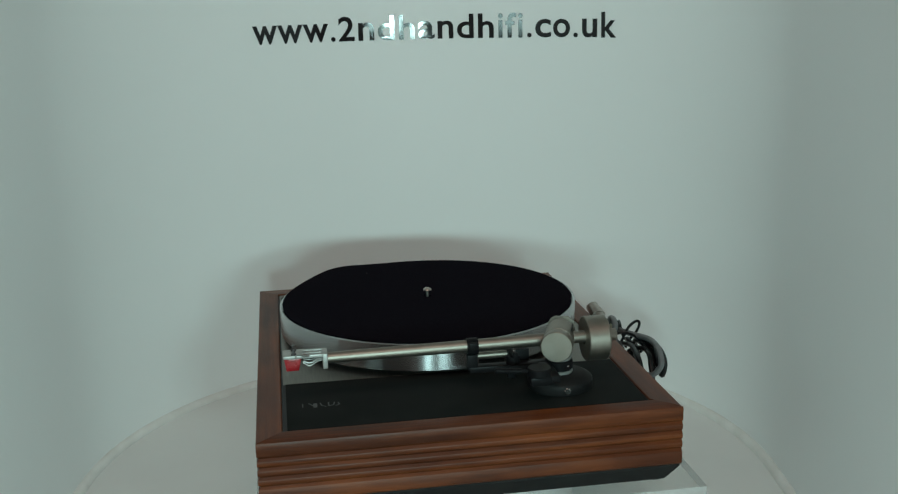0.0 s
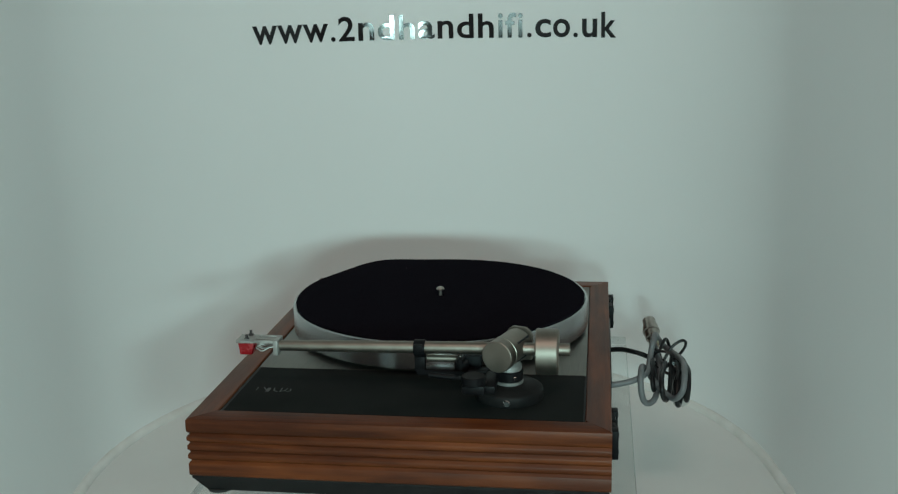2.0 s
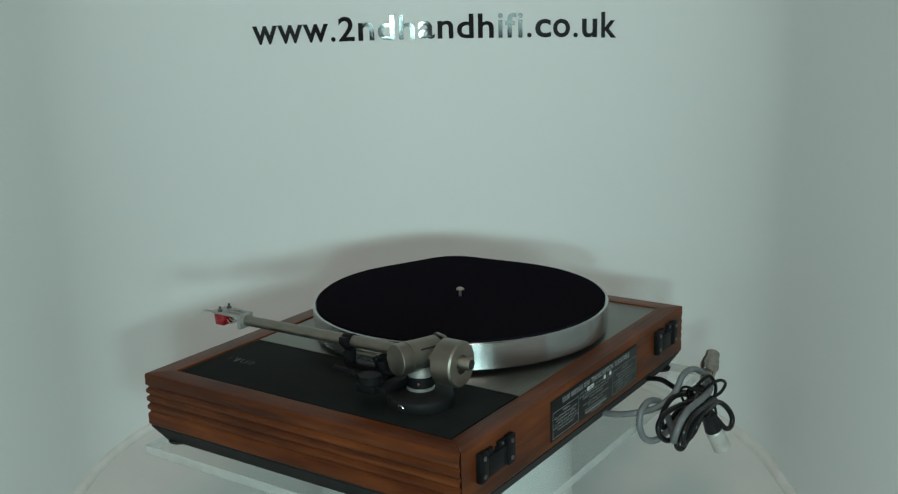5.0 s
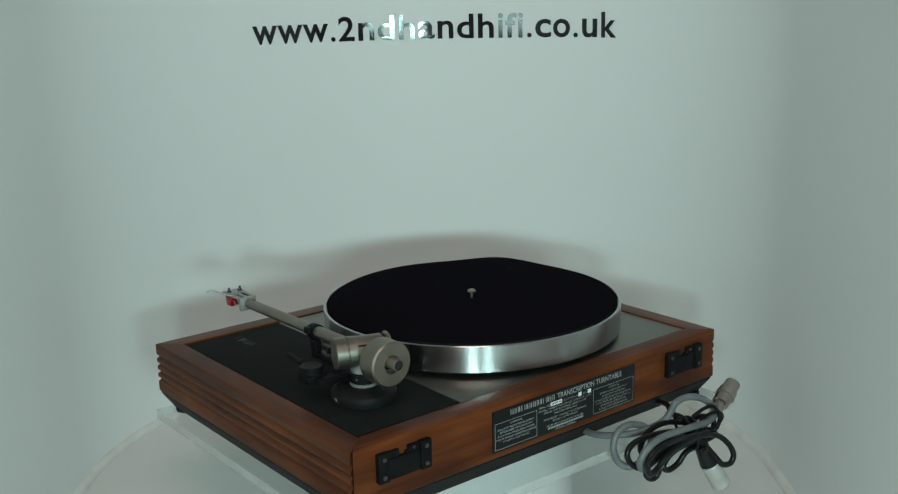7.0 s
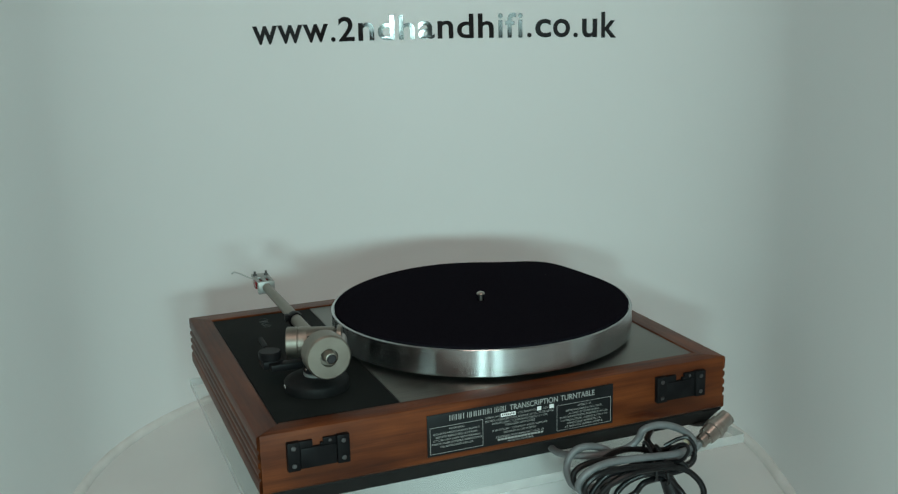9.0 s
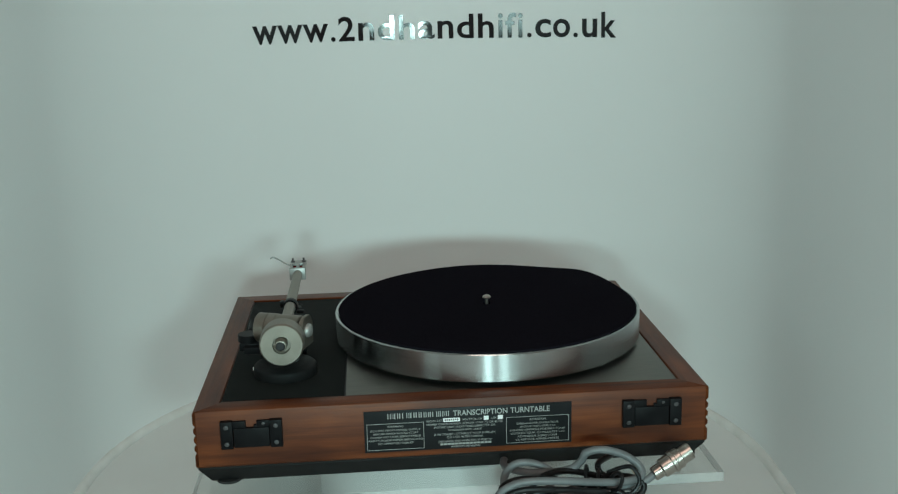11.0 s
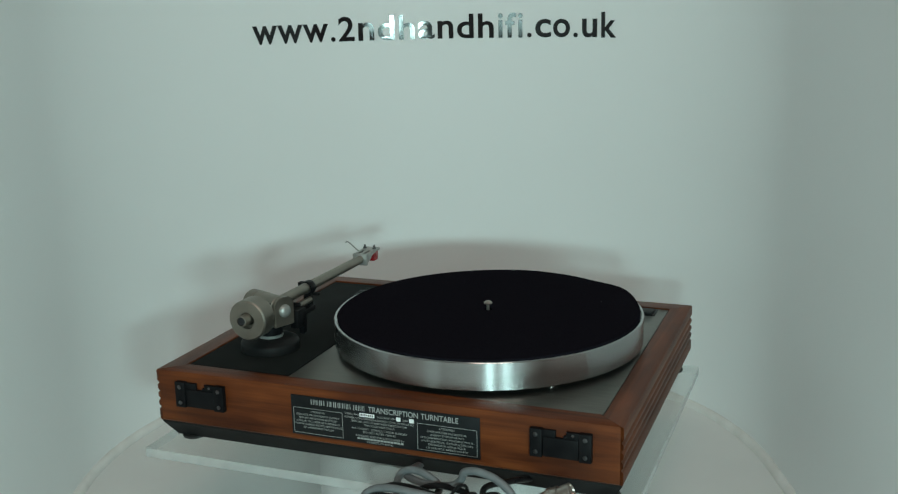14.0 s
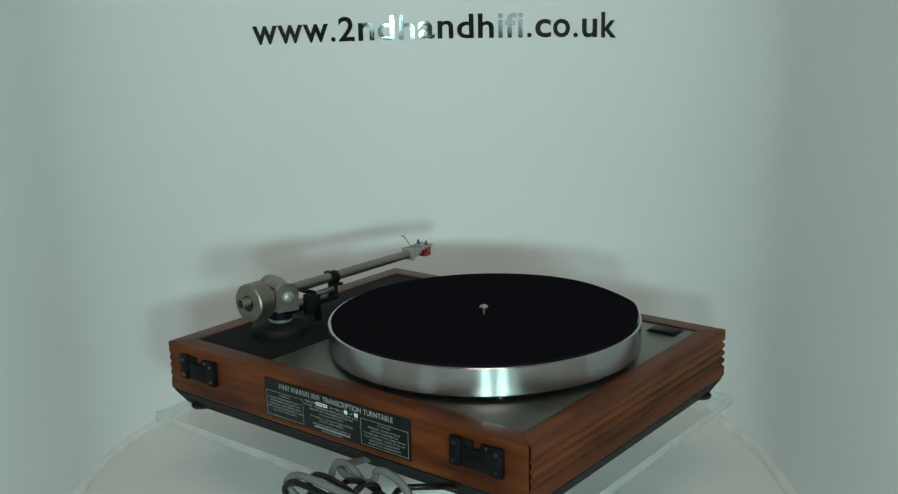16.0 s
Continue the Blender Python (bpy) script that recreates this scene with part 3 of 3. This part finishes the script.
def rear_label():
    """Black plate with print on the rear rail; s runs from its left end as read, h up from its foot."""
    left, foot, wide, high = 0.0810, -0.0452, 0.1796, 0.0376
    plate_y = V1 + 0.0012
    label = part("label_plate", box(bmesh.new(), left - wide, left, V1 - 0.0001, plate_y, foot, foot + high, 0.0003), PLATE_BLACK, deck, "black data plate with pale print")

    ink = bmesh.new()

    def write(text, s0, s1, h, size, bold=0.0):
        me = glyph(text, 0.0, bold)
        xs = [q.co.x for q in me.vertices]
        lo, hi = min(xs), max(xs)
        for q in me.vertices:
            f = (q.co.x - lo) / (hi - lo)
            q.co = Vector((left - (s0 + f * (s1 - s0)), plate_y + 0.00012, foot + h + q.co.y * size))
        ink.from_mesh(me)
        bpy.data.meshes.remove(me)

    def bar(bm, s0, s1, h0, h1, up=0.00012):
        bm.faces.new([bm.verts.new((left - s, plate_y + up, foot + h)) for s, h in ((s0, h0), (s1, h0), (s1, h1), (s0, h1))])
        return bm

    # the maker's name as plain bars, then the title
    widths = (3.6, 1.6, 4.2, 4.2, None, 3.0, 4.6, 4.2, 4.2, 3.4, 3.6, None, 2.8, 3.0, 1.6, 3.0)
    unit = 0.0535 / sum(2.2 if w is None else w + 0.7 for w in widths)
    s = 0.0203
    for k, w in enumerate(widths):
        if w is not None:
            wide_bar = w * unit
            bar(ink, s, s + wide_bar * 0.26, 0.0302, 0.0351)
            bar(ink, s + wide_bar * 0.70, s + wide_bar * 0.92, 0.0302, 0.0351)
        s += unit * (2.2 if w is None else w + 0.7)
    write("TRANSCRIPTION", 0.0765, 0.1236, 0.0302, 0.0071, 0.012)
    write("TURNTABLE", 0.1262, 0.1605, 0.0302, 0.0071, 0.012)
    write("SERIAL NO", 0.0535, 0.0672, 0.0256, 0.0026)
    write("VOLTAGE", 0.0843, 0.0968, 0.0256, 0.0026)
    write("110V", 0.0973, 0.1020, 0.0256, 0.0026)
    write("220V", 0.1092, 0.1142, 0.0256, 0.0026)
    part("number_box", bar(bmesh.new(), 0.0680, 0.0824, 0.0250, 0.0284), WHITE_INK, label, "white box with a worn number")
    part("tick_box", bar(bmesh.new(), 0.1030, 0.1072, 0.0250, 0.0288), WHITE_INK, label, "white tick box")
    part("tick_box", bar(bmesh.new(), 0.1152, 0.1196, 0.0250, 0.0288), WHITE_INK, label, "white tick box")
    digits = bmesh.new()
    for k in range(7):
        bar(digits, 0.0692 + 0.0018 * k, 0.0702 + 0.0018 * k, 0.0258 + 0.0003 * (k % 2), 0.0276, 0.00024)
    tagged(part("worn_print", digits, PLATE_BLACK, label), kind="stuff")
    for k, (text, s0, s1) in enumerate((("POWER CONSUMPTION APPROX 10 VA. 50 OR 60 HZ", 0.0535, 0.1195), ("ENSURE UNIT IS EARTHED DIRECTLY OR", 0.0600, 0.1130),
                                        ("THROUGH ARM CABLE", 0.0720, 0.1010), ("IF IN DOUBT - CONSULT YOUR SUPPLIER", 0.0600, 0.1130),
                                        ("DO NOT ALTER WIRING", 0.0710, 0.1020), ("DESIGNED AND MANUFACTURED BY", 0.0635, 0.1100))):
        write(text, s0, s1, 0.0222 - 0.0029 * k - (0.0008 if k > 2 else 0) - (0.0008 if k > 4 else 0), 0.0026)
    for k in range(14):
        bar(ink, 0.0650 + 0.0032 * k, 0.0676 + 0.0032 * k, 0.0036, 0.0053)
    write("PATENTS PENDING", 0.0745, 0.0995, 0.0010, 0.0025)
    for s0, s1, title, lines in ((0.0022, 0.0512, "WARNING", ("ISOLATE FROM MAINS SUPPLY", "BEFORE REMOVING BOTTOM", "COVER NO USER SERVICEABLE", "PARTS INSIDE REFER SERVICING", "TO APPROVED DEALER")),
                                 (0.1225, 0.1772, "ATTENTION", ("DEBRANCHER DU SECTEUR", "AVANT D'OUVRIR PAS", "D'INTERVENTION POSSIBLE POUR", "L'UTILISATEUR, CONSULTER UN", "REVENDEUR AGREE POUR", "LE SERVICE APRES-VENTE"))):
        t, h1, h0 = 0.0004, 0.0262, 0.0020
        frame_bars = bmesh.new()
        for q in ((s0, s1, h1 - t, h1), (s0, s1, h0, h0 + t), (s0, s0 + t, h0 + t, h1 - t), (s1 - t, s1, h0 + t, h1 - t)):
            bar(frame_bars, *q)
        bmesh.ops.remove_doubles(frame_bars, verts=frame_bars.verts, dist=0.00001)
        part("printed_border", frame_bars, INK, label)
        mid = (s0 + s1) / 2
        write(title, mid - 0.0070, mid + 0.0070, 0.0224, 0.0026)
        for k, text in enumerate(lines):
            half = min(0.00086 * len(text), (s1 - s0) / 2 - 0.0014)
            write(text, mid - half, mid + half, 0.0190 - 0.0030 * k, 0.0025)
    tagged(part("small_print", ink, INK, label, "pale printed title and small print"), kind="stuff")


def hinges():
    for u0 in (0.1499, -0.1950):
        u1, lo, hi, y = u0 + 0.0520, -0.0332, -0.0085, V1
        bm = bmesh.new()
        box(bm, u0, u0 + 0.0105, y - 0.0001, y + 0.0055, lo, hi, 0.0007)
        box(bm, u1 - 0.0105, u1, y - 0.0001, y + 0.0055, lo, hi, 0.0007)
        box(bm, u0 + 0.0110, u1 - 0.0110, y - 0.0001, y + 0.0042, lo + 0.0006, hi - 0.0068, 0.0006)
        box(bm, u0 + 0.0100, u0 + 0.0215, y - 0.0001, y + 0.0030, hi - 0.0085, hi - 0.0008, 0.0005)
        box(bm, u1 - 0.0215, u1 - 0.0100, y - 0.0001, y + 0.0030, hi - 0.0085, hi - 0.0008, 0.0005)
        box(bm, u0 + 0.0212, u0 + 0.0240, y - 0.0001, y + 0.0030, hi - 0.0085, hi - 0.0045, 0.0005)
        hinge = part("hinge", bm, BLACK, deck, "black plastic lid hinge bracket")
        for su in (u0 + 0.0052, u1 - 0.0052):
            for sz in (lo + 0.0048, hi - 0.0048):
                part("screw", lathe(bmesh.new(), [(0, 0), (0.0021, 0), (0.0019, 0.0006), (0, 0.0009)], pose(su, y + 0.0054, sz, -90), 14), DARK_SCREW, hinge)
        part("screw", lathe(bmesh.new(), [(0, 0), (0.0014, 0), (0.0012, 0.0004), (0, 0.0006)], pose(u0 + 0.0160, y + 0.0030, hi - 0.0035, -90), 12), DARK_SCREW, hinge)


def mains_switch():
    bm = box(bmesh.new(), -0.1880, -0.1550, -0.1594, -0.1345, -0.0024, -0.0006, 0.0005)
    base = part("mains_switch", bm, BLACK, deck, "black rocker switch set in the top plate")
    bm = box(bmesh.new(), -0.1850, -0.1580, -0.1570, -0.1370, -0.0012, 0.0012, 0.0006)
    for q in bm.verts:
        if q.co.z > 0.0:
            q.co.z += 0.05 * (q.co.y + 0.147)
    part("rocker", bm, BLACK, base)


def armboard_mark():
    """Faint worn print near the front of the armboard."""
    bm = bmesh.new()

    def stroke(points, width=0.0011):
        for (u0, v0), (u1, v1) in zip(points, points[1:]):
            along = Vector((u1 - u0, v1 - v0, 0)).normalized()
            side = Vector((-along.y, along.x, 0)) * width / 2
            a, b = Vector((u0, v0, -0.0004)) - along * width / 3, Vector((u1, v1, -0.0004)) + along * width / 3
            bm.faces.new([bm.verts.new(q) for q in (a - side, b - side, b + side, a + side)])

    stroke([(0.1480, -0.1400), (0.1570, -0.1345)])
    stroke([(0.1500, -0.1345), (0.1570, -0.1345)], 0.0034)
    stroke([(0.1490, -0.1300), (0.1550, -0.1290), (0.1575, -0.1255)])
    stroke([(0.1490, -0.1230), (0.1570, -0.1230), (0.1550, -0.1190), (0.1490, -0.1180)])
    stroke([(0.1485, -0.1450), (0.1560, -0.1450)], 0.0006)
    stroke([(0.1500, -0.1150), (0.1550, -0.1140), (0.1570, -0.1170)])
    tagged(part("worn_print", bm, GREY_INK, deck, "faint grey worn print"), kind="stuff")


def cables():
    P = lambda *q: [Vector(c) for c in q]
    grey = part("signal_cable", tube(bmesh.new(), P((-0.046, 0.146, -0.0590), (-0.040, 0.160, -0.0615), (-0.038, 0.178, -0.0589), (-0.042, 0.195, -0.0549), (-0.062, 0.206, -0.0541),
        (-0.088, 0.210, -0.0505), (-0.098, 0.212, -0.0428), (-0.102, 0.214, -0.0346), (-0.115, 0.216, -0.0317), (-0.132, 0.218, -0.0362), (-0.145, 0.222, -0.0455), (-0.143, 0.228, -0.0525),
        (-0.118, 0.236, -0.0514), (-0.073, 0.243, -0.0441), (-0.046, 0.243, -0.0435), (-0.030, 0.242, -0.0495), (-0.024, 0.240, -0.0596), (-0.034, 0.234, -0.0720), (-0.052, 0.226, -0.0744),
        (-0.069, 0.214, -0.0664), (-0.076, 0.205, -0.0561), (-0.059, 0.201, -0.0473), (-0.043, 0.199, -0.0490), (-0.035, 0.199, -0.0611), (-0.037, 0.202, -0.0758), (-0.044, 0.208, -0.0818),
        (-0.053, 0.215, -0.0785), (-0.083, 0.220, -0.0687), (-0.119, 0.222, -0.0654), (-0.148, 0.220, -0.0609), (-0.159, 0.218, -0.0550)),
        0.0032, 14, 10), GREY_PVC, deck, "grey signal cable coiled in a bundle")
    a, b = Vector((-0.1575, 0.2182, -0.0556)), Vector((-0.1880, 0.2135, -0.0392))
    m = Matrix.Translation(a) @ (b - a).to_track_quat("Z", "Y").to_matrix().to_4x4()
    part("plug", lathe(bmesh.new(), [(0, 0), (0.0050, 0), (0.0060, 0.001), (0.0062, 0.008), (0.0080, 0.009), (0.0084, 0.0180), (0.0096, 0.0186), (0.0096, 0.0215), (0.0088, 0.0222), (0.0088, 0.0270),
                                     (0.0074, 0.0278), (0.0074, 0.0372), (0.0066, 0.0378), (0.0062, 0.0360), (0, 0.0360)], m, 28), NICKEL, grey, "dull nickel connector plug")
    part("cable_tag", box(bmesh.new(), -0.0030, 0.0030, -0.0046, -0.0040, -0.0045, 0.0045, 0.0001, pose(-0.143, 0.2255, -0.0485, 12, 30, 20)), TAG, grey, "cream paper tag")
    black = part("mains_cable", tube(bmesh.new(), P((-0.146, 0.146, -0.0585), (-0.141, 0.158, -0.0594), (-0.131, 0.180, -0.0536), (-0.115, 0.200, -0.0522), (-0.118, 0.212, -0.0572),
        (-0.137, 0.218, -0.0561), (-0.149, 0.222, -0.0627), (-0.140, 0.226, -0.0704), (-0.111, 0.228, -0.0612), (-0.082, 0.226, -0.0532), (-0.056, 0.222, -0.0512), (-0.039, 0.220, -0.0533),
        (-0.030, 0.220, -0.0602), (-0.033, 0.222, -0.0708), (-0.045, 0.226, -0.0774), (-0.059, 0.230, -0.0710), (-0.081, 0.232, -0.0640), (-0.103, 0.234, -0.0614), (-0.123, 0.236, -0.0600),
        (-0.128, 0.240, -0.0646), (-0.109, 0.240, -0.0654), (-0.077, 0.240, -0.0570), (-0.055, 0.238, -0.0563), (-0.043, 0.236, -0.0660), (-0.037, 0.236, -0.0769), (-0.042, 0.238, -0.0822),
        (-0.048, 0.240, -0.0787), (-0.052, 0.242, -0.0646), (-0.070, 0.243, -0.0571), (-0.095, 0.243, -0.0560), (-0.122, 0.245, -0.0621), (-0.134, 0.250, -0.0717), (-0.138, 0.254, -0.0827),
        (-0.134, 0.254, -0.0903), (-0.124, 0.252, -0.0889), (-0.118, 0.246, -0.0793), (-0.106, 0.240, -0.0655), (-0.089, 0.236, -0.0650), (-0.075, 0.232, -0.0709), (-0.065, 0.232, -0.0795),
        (-0.070, 0.234, -0.0842), (-0.081, 0.236, -0.0801), (-0.089, 0.238, -0.0711), (-0.111, 0.236, -0.0707)), 0.0027, 12, 10),
        CABLE_BLACK, deck, "black mains cable tied in a bundle")
    part("cable_loop", tube(bmesh.new(), P((-0.115, 0.226, -0.0600), (-0.120, 0.236, -0.0450), (-0.1225, 0.246, -0.0390), (-0.1235, 0.2505, -0.0425), (-0.122, 0.246, -0.0520), (-0.118, 0.236, -0.0600), (-0.112, 0.230, -0.0660)), 0.0016, 10, 8), CABLE_BLACK, black)
    for loop, thick in ((((-0.146, 0.214, -0.0690), (-0.097, 0.213, -0.0521), (-0.071, 0.212, -0.0524), (-0.057, 0.212, -0.0636), (-0.060, 0.214, -0.0734), (-0.076, 0.216, -0.0678), (-0.107, 0.216, -0.0638), (-0.144, 0.216, -0.0680)), 0.0027),
                        (((-0.112, 0.244, -0.0560), (-0.060, 0.2475, -0.0485), (-0.038, 0.247, -0.0500), (-0.027, 0.246, -0.0590), (-0.031, 0.245, -0.0720), (-0.041, 0.245, -0.0700), (-0.054, 0.246, -0.0600), (-0.078, 0.248, -0.0540), (-0.112, 0.246, -0.0580)), 0.0027),
                        (((-0.118, 0.222, -0.0497), (-0.129, 0.226, -0.0437), (-0.137, 0.230, -0.0425), (-0.142, 0.234, -0.0525), (-0.135, 0.236, -0.0623), (-0.117, 0.236, -0.0614), (-0.101, 0.236, -0.0578)), 0.0018)):
        part("cable_loop", tube(bmesh.new(), P(*loop), thick, 10, 7), CABLE_BLACK, black)
    a, c, b = Vector((-0.1105, 0.2375, -0.0710)), Vector((-0.1180, 0.2420, -0.0895)), Vector((-0.1307, 0.2480, -0.1138))
    part("plug", rod(bmesh.new(), c, b, 0.0088, 0.0092, 28, 0.002), SILVER, black, "satin metal plug")
    part("strain_relief", rod(bmesh.new(), a, c + (b - a) * 0.02, 0.0062, 0.0088, 24), CABLE_BLACK, black)
    for q in ((-0.1096, 0.2320, -0.0610), (-0.0998, 0.2290, -0.0570)):
        q = Vector(q)
        ring = [q + Vector((0.004 * math.cos(t), 0.0165 * math.cos(t + 0.4), 0.0135 * math.sin(t))) for t in (2 * math.pi * k / 10 for k in range(11))]
        part("cable_tie", tube(bmesh.new(), ring, 0.0014, 8, 5), CABLE_BLACK, black)


plinth()
top_plates()
platter()
glint_disc()
tonearm()
rear_label()
hinges()
mains_switch()
armboard_mark()
cables()
mat_disc = felt_mat()


# ---- movement: all that stands on the pedestal turns at one even rate ----
def motions():
    rows = [(t, pose(0, 0, BASE, 0, 0, -81.42 - 8.609 * t)) for t in (0.0, 2.0, 4.0, 6.0, 8.0, 10.0, 12.0, 14.0, 16.0)]
    walk(plate, rows)
    walk(deck, rows)
    walk(mat_disc, rows)


motions()
